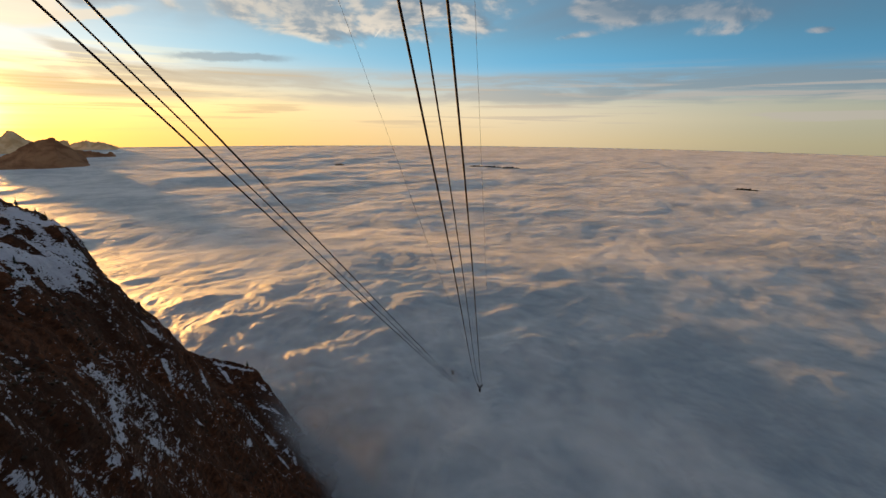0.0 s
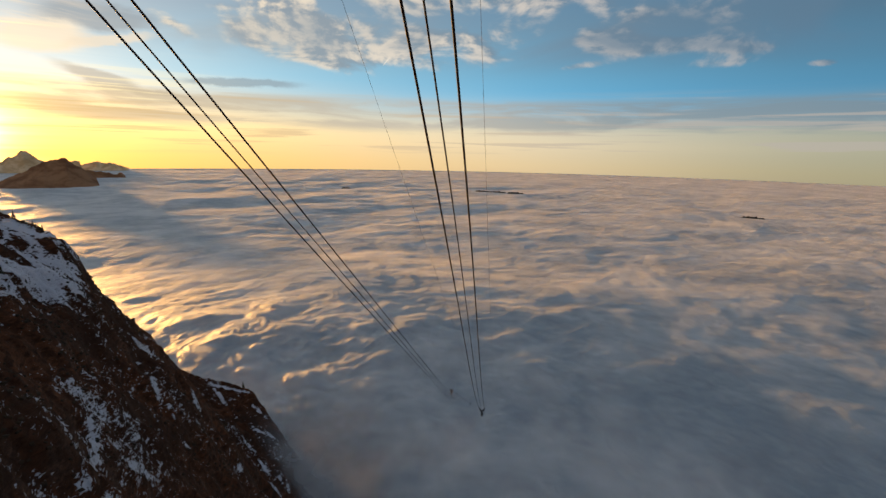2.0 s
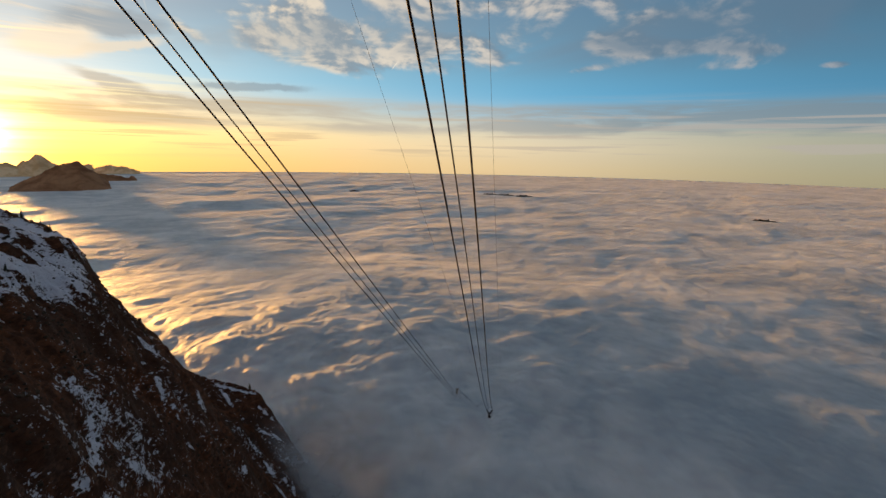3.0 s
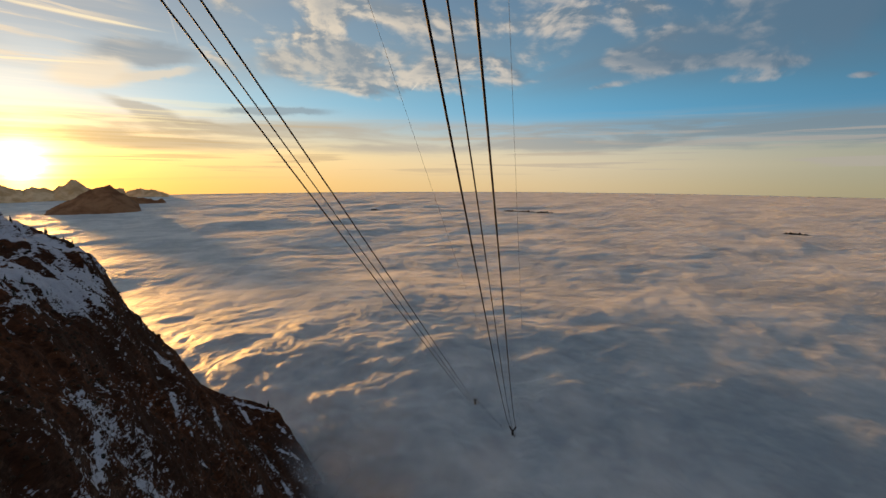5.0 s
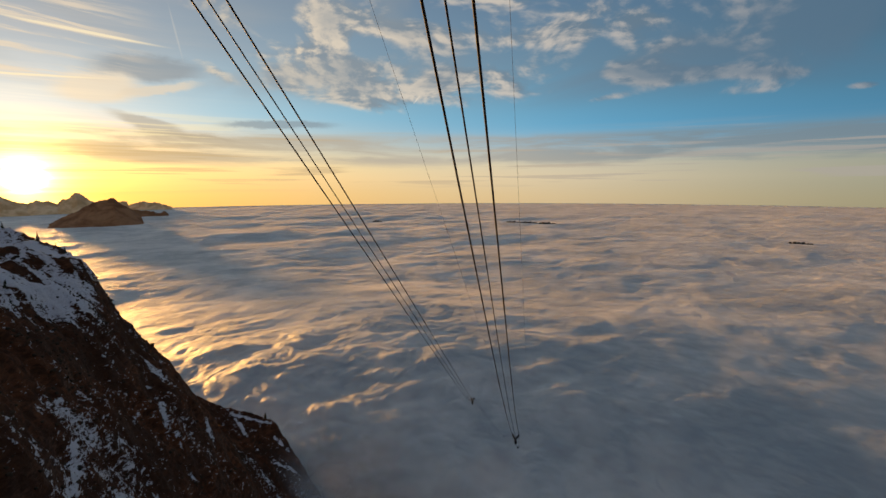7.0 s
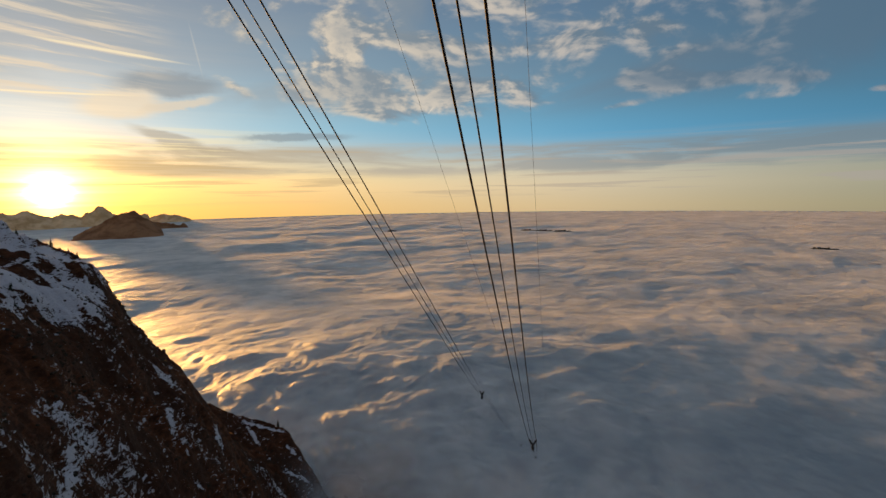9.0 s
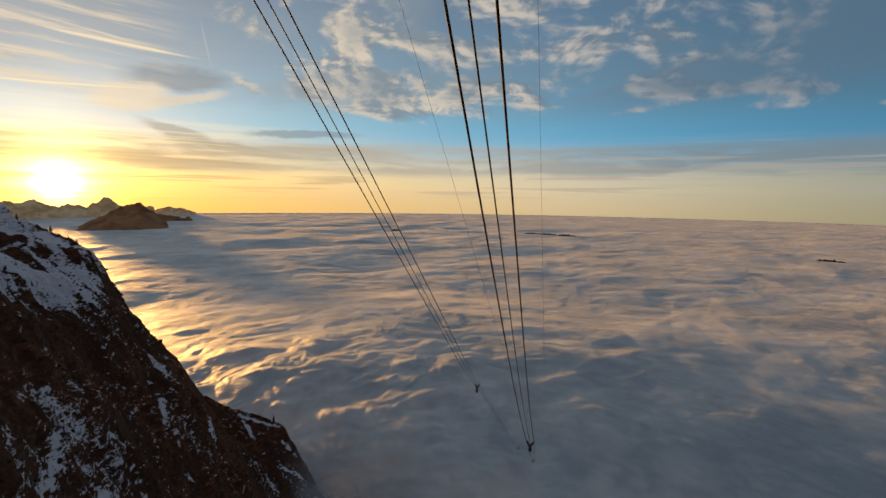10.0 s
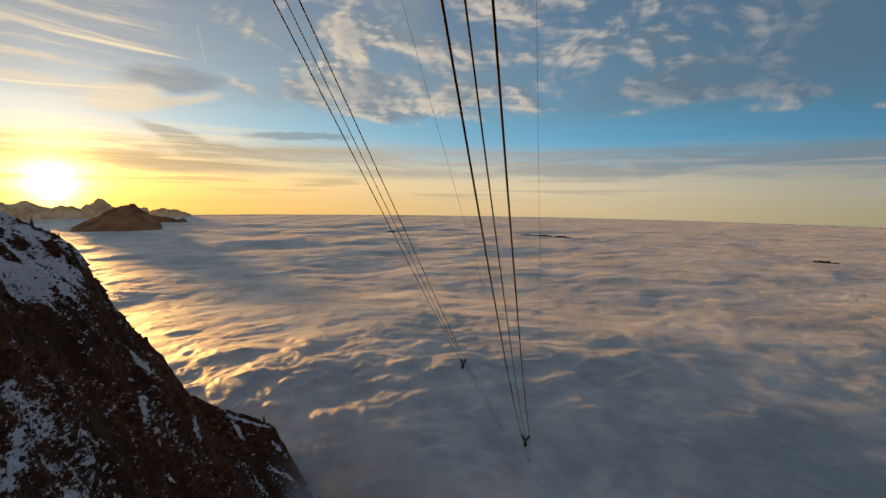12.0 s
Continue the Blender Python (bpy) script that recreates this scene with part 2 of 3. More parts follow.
def cloud_material():
    m, n = material("cloud")
    p = n.add("ShaderNodeTexCoord").outputs["Object"]
    colour, soft = cloud_colour(n, p)
    height = n.noise(p, 0.022, 8, 0.55, 0.6)
    b = finish(n, colour, 0.60, bump(n, n.math("ADD", height, n.math("MULTIPLY", n.noise(p, 0.11, 6, 0.6, 0.5), 0.30)), 0.34, 11.0), specular=0.35)
    n.put(1.6, b.inputs["IOR"])
    b.subsurface_method = "BURLEY"
    n.put(1.0, b.inputs["Subsurface Weight"])
    n.put((1.0, 0.85, 0.7), b.inputs["Subsurface Radius"])
    n.put(12.0, b.inputs["Subsurface Scale"])
    n.put(0.15, b.inputs["Sheen Weight"])
    n.put(0.45, b.inputs["Sheen Roughness"])
    n.put((1.0, 0.94, 0.86, 1.0), b.inputs["Sheen Tint"])
    return m


def mist_material():
    """Thin cloud: the same white, let through by a ragged, soft cover."""
    m, n = material("mist")
    p = n.add("ShaderNodeTexCoord").outputs["Object"]
    colour, soft = cloud_colour(n, p)
    colour = n.mix(0.40, colour, (0.68, 0.68, 0.71))
    cover = n.tree.nodes.new("ShaderNodeAttribute")
    cover.attribute_name = "cover"
    torn = n.math("ADD", n.math("MULTIPLY", n.noise(p, 0.040, 6, 0.55, 0.1), 0.45), n.math("MULTIPLY", n.noise(p, 0.013, 4, 0.5, 0.1), 0.5))
    alpha = n.math("MULTIPLY", cover.outputs["Fac"], n.step(torn, 0.36, 0.66))
    up = n.add("ShaderNodeBsdfDiffuse", Color=colour).outputs[0]
    down = n.add("ShaderNodeBsdfTranslucent", Color=colour).outputs[0]
    clear = n.add("ShaderNodeBsdfTransparent").outputs[0]
    scatter, veil_mix = n.tree.nodes.new("ShaderNodeMixShader"), n.tree.nodes.new("ShaderNodeMixShader")
    for node, f, a, b in ((scatter, 0.45, up, down), (veil_mix, alpha, clear, scatter.outputs[0])):
        n.put(f, node.inputs[0])
        n.put(a, node.inputs[1])
        n.put(b, node.inputs[2])
    out = n.add("ShaderNodeOutputMaterial")
    n.put(veil_mix.outputs[0], out.inputs[0])
    return m


def slope_material():
    """Brown winter grass, dark rock on the steep parts, snow lying in patches."""
    m, n = material("alpine_slope")
    p = n.add("ShaderNodeTexCoord").outputs["Object"]
    ledges = n.vec("MULTIPLY", p, (1.0, 1.0, 2.6))
    grain = n.noise(ledges, 0.8, 8, 0.68, 0.3)
    tuft = n.noise(ledges, 0.28, 8, 0.68, 0.5)
    wide = n.noise(p, 0.035, 5, 0.55, 0.7)
    grass = n.mix(n.step(tuft, 0.35, 0.68), (0.040, 0.014, 0.006), (0.15, 0.056, 0.024))
    rock = n.mix(n.step(grain, 0.35, 0.7), (0.042, 0.019, 0.012), (0.185, 0.094, 0.056))
    attr = n.tree.nodes.new("ShaderNodeAttribute")
    attr.attribute_name = "steep"
    steep = attr.outputs["Fac"]
    ground = n.mix(n.step(n.math("ADD", steep, n.math("MULTIPLY", n.math("SUBTRACT", tuft, 0.5), 1.2)), 0.45, 0.75), grass, rock)
    ground = n.mix(n.step(wide, 0.38, 0.62, 0.0, 0.7), ground, (0.042, 0.018, 0.010))
    snow_at = n.tree.nodes.new("ShaderNodeAttribute")
    snow_at.attribute_name = "snow"
    patch = n.math("ADD", snow_at.outputs["Fac"], n.math("ADD", n.math("MULTIPLY", n.math("SUBTRACT", tuft, 0.5), 1.5), n.math("MULTIPLY", n.math("SUBTRACT", grain, 0.5), 1.5)))
    snow = n.step(patch, 0.56, 0.64)
    colour = n.mix(snow, ground, n.mix(grain, (0.53, 0.54, 0.61), (0.70, 0.69, 0.73)))
    height = n.math("ADD", n.math("ADD", tuft, n.math("MULTIPLY", grain, 0.35)), n.math("MULTIPLY", snow, 0.12))
    finish(n, colour, n.mix(snow, (0.95,) * 3, (0.7,) * 3), bump(n, height, 0.9, 1.6), specular=0.15)
    return m


def hill_material(name, low, top):
    m, n = material(name)
    p = n.add("ShaderNodeTexCoord").outputs["Object"]
    a = n.noise(p, 0.012, 7, 0.65, 0.4)
    colour = n.mix(n.step(a, 0.35, 0.65), low, top)
    finish(n, colour, 0.95, bump(n, a, 0.6, 10.0), specular=0.1)
    return m


def steel_material(name, dark, light):
    m, n = material(name)
    p = n.add("ShaderNodeTexCoord").outputs["Object"]
    grime = n.noise(p, 2.5, 5, 0.6)
    finish(n, n.mix(grime, dark, light), 0.75, metallic=0.0, specular=0.2)
    return m


def plain(name, a, b, scale, rough=0.6, metallic=0.0):
    m, n = material(name)
    p = n.add("ShaderNodeTexCoord").outputs["Object"]
    f = n.noise(p, scale, 6, 0.6)
    finish(n, n.mix(n.step(f, 0.3, 0.7), a, b), rough, bump(n, f, 0.3, 0.01), metallic=metallic)
    return m


CLOUD, MIST, SLOPE, HILL = cloud_material(), mist_material(), slope_material(), hill_material("far_hill", (0.18, 0.08, 0.038), (0.33, 0.17, 0.085))
# Snow of the far ranges, with golden distance haze put into its colours.
PALE = hill_material("snowy_hazy_range", (0.60, 0.36, 0.17), (0.88, 0.62, 0.36))
DARK = hill_material("wooded_top", (0.015, 0.014, 0.012), (0.05, 0.045, 0.04))
ROPE = steel_material("track_rope_steel", (0.020, 0.019, 0.018), (0.05, 0.045, 0.042))
HAUL = steel_material("haul_rope_steel", (0.03, 0.028, 0.026), (0.065, 0.06, 0.055))
CARRIER = plain("carrier_paint", (0.02, 0.02, 0.022), (0.05, 0.05, 0.05), 8.0, 0.55, 0.3)
ROLLER = plain("roller_rubber", (0.012, 0.012, 0.012), (0.03, 0.03, 0.03), 20.0, 0.8)
NEEDLES = plain("spruce_needles", (0.012, 0.016, 0.008), (0.035, 0.038, 0.018), 1.5, 0.9)
SCRUB = plain("dwarf_scrub_leaf", (0.016, 0.012, 0.007), (0.060, 0.034, 0.018), 0.6, 0.95)
BARK = plain("spruce_bark", (0.03, 0.02, 0.014), (0.08, 0.055, 0.04), 4.0, 0.95)


# ---------------------------------------------------------------- noise on arrays
def hash_grad(ix, iy, seed):
    h = (ix * 374761393 + iy * 668265263 + seed * 974634777) & 0xFFFFFFFF
    h = ((h ^ (h >> 13)) * 1274126177) & 0xFFFFFFFF
    a = ((h ^ (h >> 16)) & 0xFFFF) / 65536.0 * 2 * np.pi
    return np.cos(a), np.sin(a)


def perlin(x, y, seed=0):
    x0, y0 = np.floor(x).astype(np.int64), np.floor(y).astype(np.int64)
    fx, fy = x - x0, y - y0
    u, v = fx ** 3 * (fx * (6 * fx - 15) + 10), fy ** 3 * (fy * (6 * fy - 15) + 10)
    out = 0
    for dx, wx in ((0, 1 - u), (1, u)):
        for dy, wy in ((0, 1 - v), (1, v)):
            gx, gy = hash_grad(x0 + dx, y0 + dy, seed)
            out = out + (gx * (fx - dx) + gy * (fy - dy)) * wx * wy
    return out * 1.5


def fbm(x, y, octaves, seed=0, gain=0.5):
    out, amp, size = 0, 1.0, 1.0
    for k in range(octaves):
        out = out + amp * perlin(x * size, y * size, seed + k)
        amp, size = amp * gain, size * 2.03
    return out


def ridged(x, y, octaves, seed=0, gain=0.5):
    out, amp, size = 0, 1.0, 1.0
    for k in range(octaves):
        out = out + amp * (1 - 2 * np.abs(perlin(x * size, y * size, seed + k)))
        amp, size = amp * gain, size * 2.07
    return out


def smooth(a, b, v):
    t = np.clip((v - a) / (b - a), 0, 1)
    return t * t * (3 - 2 * t)


def grid_mesh(name, X, Y, Z, mat, attributes=None, wrap=False):
    """A sheet over a grid of points, smooth shaded."""
    rows, cols = X.shape
    me = bpy.data.meshes.new(name)
    verts = np.stack([X, Y, Z], -1).reshape(-1, 3).astype(np.float32)
    idx = np.arange(rows * cols).reshape(rows, cols)
    if wrap:
        idx = np.concatenate([idx, idx[:, :1]], 1)
    quads = np.stack([idx[:-1, :-1], idx[:-1, 1:], idx[1:, 1:], idx[1:, :-1]], -1).reshape(-1, 4)
    me.vertices.add(len(verts))
    me.vertices.foreach_set("co", verts.ravel())
    me.loops.add(quads.size)
    me.loops.foreach_set("vertex_index", quads.ravel().astype(np.int32))
    me.polygons.add(len(quads))
    me.polygons.foreach_set("loop_start", np.arange(0, quads.size, 4, dtype=np.int32))
    me.polygons.foreach_set("use_smooth", np.ones(len(quads), dtype=bool))
    me.update(calc_edges=True)
    for key, values in (attributes or {}).items():
        me.attributes.new(key, "FLOAT", "POINT").data.foreach_set("value", values.ravel().astype(np.float32))
    me.materials.append(mat)
    return me


# ---------------------------------------------------------------- the cloud sea
def sea_swell(x, y):
    """The broad bank of cloud that the wind piles up before the mountain."""
    return 42 * np.exp(-(((x + 110) / 420) ** 2 + ((y - 385) / 380) ** 2))


def heads(x, y, sizes, seed):
    """Rounded cloud heads with creases between them, the small ones sitting on the large."""
    out = 0
    for k, (size, high) in enumerate(sizes):
        a = 0.6 * k + 0.3
        u, v = x * math.cos(a) + y * math.sin(a), y * math.cos(a) - x * math.sin(a)
        n = perlin(u / size, v / (size * 0.8), seed + 3 * k)
        out = out + high * (np.sqrt(n * n + 0.03) - 0.32)
    return out


def sea_height(x, y):
    r = np.hypot(x, y)
    wx = x + 40 * fbm(x / 300, y / 300, 2, 11) + 9 * fbm(x / 60, y / 60, 2, 12)
    wy = y + 40 * fbm(x / 300, y / 300, 2, 17) + 9 * fbm(x / 60, y / 60, 2, 18)
    far = smooth(500, 1800, r)
    calm = 1 - 0.55 * smooth(2400, 4700, r)
    swell = 9 * fbm(wx / 400, wy / 360, 2, 3, 0.35)
    left = smooth(250, -120, x) * smooth(1100, 500, r)
    billow = (2.2 - 0.4 * far) * fbm(wx / 120, wy / 120, 4, 23, 0.42)
    rolls = 2.6 * fbm(wx / 210 + 0.25 * wy / 210, wy / 150, 4, 41, 0.5) * far
    bank = sea_swell(x, y) - 15 * np.exp(-(((x + 66) / 42) ** 2 + ((y - 222) / 48) ** 2))
    puffs = left * 3.2 * fbm((x + 0.4 * y) / 150, (y - 0.4 * x) / 120, 3, 83, 0.4)
    side = smooth(-0.30, 0.35, x / np.maximum(r, 1))
    near = smooth(720, 330, r)
    broad = heads(wx, wy, ((150, 3.2), (78, 2.6)), 60) * (1 - 0.5 * far) * (0.75 + 2.2 * near) * (1 - 0.45 * side)
    cotton = heads(wx, wy, ((44, 2.2), (22, 1.4), (11, 0.8)), 70) * (1 - 0.55 * far) * (0.30 + 0.45 * left + 0.9 * near) * (1 - 0.6 * side)
    calm = calm * (1 - 0.72 * side)
    return bank + puffs + broad + cotton + (swell + billow + rolls) * calm - 3


def build_sea():
    fine = np.radians(np.arange(-60, 52, 0.14))
    rest = np.radians(np.arange(52, 300, 4.0))
    a = np.concatenate([fine, rest])
    dip = np.concatenate([np.linspace(70, 40, 40), np.linspace(39.7, 12, 230), np.linspace(11.9, 4.5, 170), np.linspace(4.46, 2.345, 110)])
    r = 203 / np.tan(np.radians(dip))
    R, A = np.meshgrid(r, a, indexing="ij")
    X, Y = R * np.sin(A), R * np.cos(A)
    Z = sea_height(X, Y)
    Z[-1] = 0
    me = grid_mesh("cloud_sea", X, Y, Z, CLOUD, wrap=True)
    tagged(new("cloud_sea", me), "soft grey and gold sea of clouds under the evening sky", "clouds", kind="structure")


build_sea()


def veil(xs, ys, lift, seed, cover_of):
    Y, X = np.meshgrid(ys, xs, indexing="ij")
    Z = sea_swell(X, Y) + lift + 2.0 * fbm(X / 80, Y / 80, 2, seed)
    clear = smooth(0, 12, Z - rough_height(X, Y))
    me = grid_mesh("mist_veil", X, Y, Z, MIST, {"cover": np.clip(cover_of(X, Y) * clear, 0, 1)})
    tagged(new("mist_veil", me), "thin ragged veil of mist above the cloud sea", "mist", "veils of mist", "stuff")


def build_mist():
    """Ragged veils where the cloud laps against the mountain, and two broad ones over the nearer sea."""
    def at_foot(strength):
        return lambda X, Y: strength * np.exp(-(((X + 64 + 0.25 * (Y - 225)) / 40) ** 2 + ((Y - 222) / 62) ** 2)) * smooth(0, 35, X + 150) * smooth(0, 35, 120 - X) * smooth(0, 30, Y - 110) * smooth(0, 40, 400 - Y)

    def broad(strength):
        return lambda X, Y: strength * smooth(1300, 500, np.hypot(X, Y)) * smooth(0, 120, X + 420) * smooth(0, 200, 900 - X) * smooth(0, 60, Y - 60) * smooth(0, 200, 1200 - Y)
    for k in range(3):
        veil(np.linspace(-150, 120, 140), np.linspace(110, 400, 140), 4 + 9 * k, 90 + k, at_foot(0.66 - 0.08 * k))
    veil(np.linspace(-420, 900, 300), np.linspace(60, 1200, 260), 11, 95, broad(0.20))


# ---------------------------------------------------------------- the near mountain
def soft_min(a, b, w):
    return 0.5 * (a + b - np.sqrt((a - b) ** 2 + w * w))


def soft_max(a, b, w):
    return 0.5 * (a + b + np.sqrt((a - b) ** 2 + w * w))


def slope_height(x, y):
    """A flank falling towards the valley and away along the ropes, a crest behind which it drops, a snowy shoulder above, a lower spur with a ledge."""
    front = 134 - 1.36 * (x + 66) - 0.96 * (y - 101)
    front = front - 6.5 * np.exp(-(((x + 138) / 26) ** 2)) * smooth(150, 195, y) - 6 * smooth(165, 120, y)
    front = front - 9 * np.exp(-(((x + 113) / 10) ** 2 + ((y - 200) / 13) ** 2))
    shoulder = 167 - 0.22 * (x + 167) - 0.16 * (y - 197)
    outcrop = 203 - 1.9 * (x + 204) - 0.9 * np.abs(y - 188)
    top = soft_max(shoulder, soft_min(outcrop, shoulder + 40, 6), 3)
    z = soft_min(front, top, 5)
    crest_y = 199 + 0.22 * (x + 160)
    z = z - 2.6 * np.maximum(y - crest_y, 0)
    return np.maximum(z, spur_height(x, y))


def spur_height(x, y):
    """A lower spur: a plane face falling to the valley, with a straight upper edge and a steep back."""
    face = 80 - 0.70 * (x + 138) + 0.135 * (y - 244)
    edge = np.minimum(244 + 0.481 * (x + 138), 258 - 0.70 * (x + 108.9))
    return face - 2.2 * np.maximum(y - edge, 0)


def rough_height(x, y):
    calm = 1 - 0.8 * smooth(-8, 4, spur_height(x, y) - slope_height(x, y) + 2) * smooth(225, 240, y)
    wx = x + 5 * calm * fbm(x / 30, y / 30, 3, 5)
    wy = y + 5 * calm * fbm(x / 30, y / 30, 3, 8)
    z = slope_height(wx, wy)
    gullies = ridged((x + 0.8 * y) / 40, (y - 0.8 * x) / 70, 5, 51, 0.5)
    rough = 2.4 * gullies - 1.6 + 1.9 * fbm(x / 12, y / 12, 4, 61, 0.55)
    spur = smooth(-4, 1.5, spur_height(wx, wy) - z)
    return z + rough * (1 - 0.72 * spur) + 0.8 * fbm(x / 3.2, y / 3.2, 3, 66)


def snow_cover(x, y, z):
    """Where snow lies: the shoulder, a broad broken field low on the flank, strips in the gullies and along the ledge."""
    cover = 0.33 + 0.15 * fbm(x / 24, y / 24, 3, 71)
    cover = cover + 0.44 * smooth(150, 160, z + 5 * fbm(x / 14, y / 14, 3, 75)) * smooth(-98, -112, x)
    cover = cover - 0.75 * np.exp(-((y - 198 - 0.22 * (x + 160)) / 6.5) ** 2) * smooth(-182, -168, x)
    cover = cover - 0.5 * smooth(0.10, 0.45, fbm(x / 11, y / 8, 4, 78, 0.6)) * smooth(146, 158, z) * smooth(-176, -156, x)
    lying = 0
    for patches, amount in ((SNOW_FIELD, 0.36), (SNOW_LEFT, 0.38), (SNOW_SPUR, 0.58), (SNOW_RILLS, 0.42), (SNOW_SHOULDER, 0.36), (SPECKLED, 0.17)):
        for cx, cy, along, across, turn in patches:
            c, s = math.cos(radians(turn)), math.sin(radians(turn))
            u, v = (x - cx) * c + (y - cy) * s, (y - cy) * c - (x - cx) * s
            lying = np.maximum(lying, amount * np.exp(-((u / along) ** 2 + (v / across) ** 2) ** 1.5))
    return cover + lying


# patches of snow: middle, half length, half width, heading
SNOW_FIELD = [(-76, 98.4, 5.1, 3.3, 74), (-74.1, 97.9, 6, 2.7, 103), (-69.2, 91.2, 8.4, 1.9, -53), (-63.3, 83, 5.9, 1.3, -54), (-58.7, 74.6, 1.9, 1.1, 81), (-64.3, 94.9, 3.3, 2.1, 87), (-69.7, 104.6, 3, 0.8, 84),
              (-61.9, 86.1, 4.9, 0.5, 108), (-56.5, 77, 1.6, 1.7, 41), (-57.9, 69.8, 1.1, 0.6, 65), (-79.3, 99.1, 5.1, 0.3, 82), (-75.1, 111.4, 11, 1.3, 101), (-63.5, 79.5, 1.9, 2, -26), (-59.8, 74.3, 0.6, 0.3, 42),
              (-67.8, 93.9, 2.4, 1.4, 92)]
SNOW_LEFT = [(-58.2, 58.4, 1.6, 0.6, 74), (-55.6, 54.7, 1.6, 1.1, 84), (-64.7, 66.5, 1.6, 0.4, 101), (-63.8, 65.6, 1.5, 0.5, 80), (-90.6, 96.7, 1.6, 0.5, 71), (-78.1, 80.9, 4.2, 1.3, 116), (-105.4, 162.2, 3.8, 4.2, 48),
             (-90.4, 143.3, 7.3, 1, -48), (-98.6, 136.7, 2.1, 0.4, 95), (-102.9, 133.8, 1.2, 0.3, 66), (-100.1, 135.3, 0.8, 0.5, 60), (-99.3, 150.1, 1.3, 0.5, 72), (-59.6, 59.6, 0.5, 0.4, 91), (-77.6, 87.1, 1.3, 1.1, 37)]
SNOW_SPUR = [(-90.5, 166, 6, 1.1, -48), (-119.3, 241.2, 5.8, 1.0, -36), (-123.1, 247.5, 5.4, 1.0, 20), (-115, 251.3, 6.3, 1.1, 26), (-94.8, 213.3, 1.9, 0.9, 31), (-96.6, 233.7, 2.7, 1.0, 33), (-91.7, 236.9, 2.9, 1.1, 9),
             (-88.5, 202.4, 3.6, 1.1, 5), (-80.9, 199.1, 3.9, 1.1, -42), (-69.2, 181.9, 3, 1.0, -3), (-72.4, 158.6, 2.3, 0.8, -59), (-105.4, 248.3, 1.4, 1.1, 23), (-101.8, 247.6, 2.2, 1.1, -33)]
SNOW_RILLS = [(-80.9, 136.7, 0.7, 0.6, -25), (-83.9, 139.9, 1.2, 1.3, 40), (-76.8, 134, 1.1, 1.2, 15), (-89.3, 207.5, 1.2, 1.3, 22), (-73.3, 199, 1.5, 1, -30), (-70.3, 199.8, 9, 0.8, -67), (-108.5, 234.9, 1.6, 0.5, -19),
              (-97.7, 246.9, 1.8, 1.4, -1)]
SNOW_SHOULDER = [(-157, 176.7, 9.7, 10.5, 53), (-125, 144.2, 18.8, 1, 105), (-113.7, 125.1, 4.7, 5.1, 55), (-116.3, 137.3, 3, 3.3, 2), (-113.2, 142.7, 4.5, 0.9, 75), (-111.4, 145.5, 6.9, 1.2, 101), (-96.6, 107.7, 13.3, 1.3, 112),
                 (-126.4, 159.7, 3.3, 0.5, 90), (-110.1, 140.4, 3.2, 1.3, 51)]
SPECKLED = [(-67, 92, 30, 11, -52), (-58, 64, 12, 9, -50), (-92, 215, 22, 16, -30), (-104, 140, 22, 7, -52)]


def build_mountain():
    xs = np.linspace(-400, -30, 760)
    ys = np.linspace(-80, 330, 760)
    Y, X = np.meshgrid(ys, xs, indexing="ij")
    Z = rough_height(X, Y)
    gy, gx = np.gradient(Z, ys, xs)
    steep = smooth(1.5, 3.4, np.hypot(gx, gy))
    keep = np.maximum(Z, -25)
    me = grid_mesh("mountain_slope", X, Y, keep, SLOPE, {"steep": steep, "snow": snow_cover(X, Y, Z) - 0.25 * steep})
    tagged(new("mountain_slope", me), "steep brown mountainside with patches of old snow", "mountain", kind="structure")


build_mountain()


def build_summit():
    """The mass of the mountain behind and below, coarse, into which the ropes run."""
    xs, ys = np.linspace(-520, 260, 196), np.linspace(-420, 330, 188)
    Y, X = np.meshgrid(ys, xs, indexing="ij")
    flank = slope_height(X, Y)
    peak = 400 - 1.45 * np.hypot(X + 20, Y + 150) + 7 * fbm(X / 40, Y / 40, 4, 58)
    rough = 3 * fbm(X / 25, Y / 25, 4, 57)
    inside = smooth(-410, -392, X) * smooth(-24, -40, X) * smooth(-88, -74, Y)
    Z = np.maximum(flank + rough, peak) - 2.5 - 9 * inside
    gy, gx = np.gradient(Z, ys, xs)
    steep = smooth(1.2, 3.0, np.hypot(gx, gy))
    me = grid_mesh("mountain_summit", X, Y, np.maximum(Z, -25), SLOPE, {"steep": steep, "snow": 0.42 + 0.2 * fbm(X / 60, Y / 60, 3, 59) - 0.2 * steep})
    tagged(new("mountain_summit", me), "broad mountain summit of rock, grass and snow", "mountain", kind="structure")


build_summit()
build_mist()


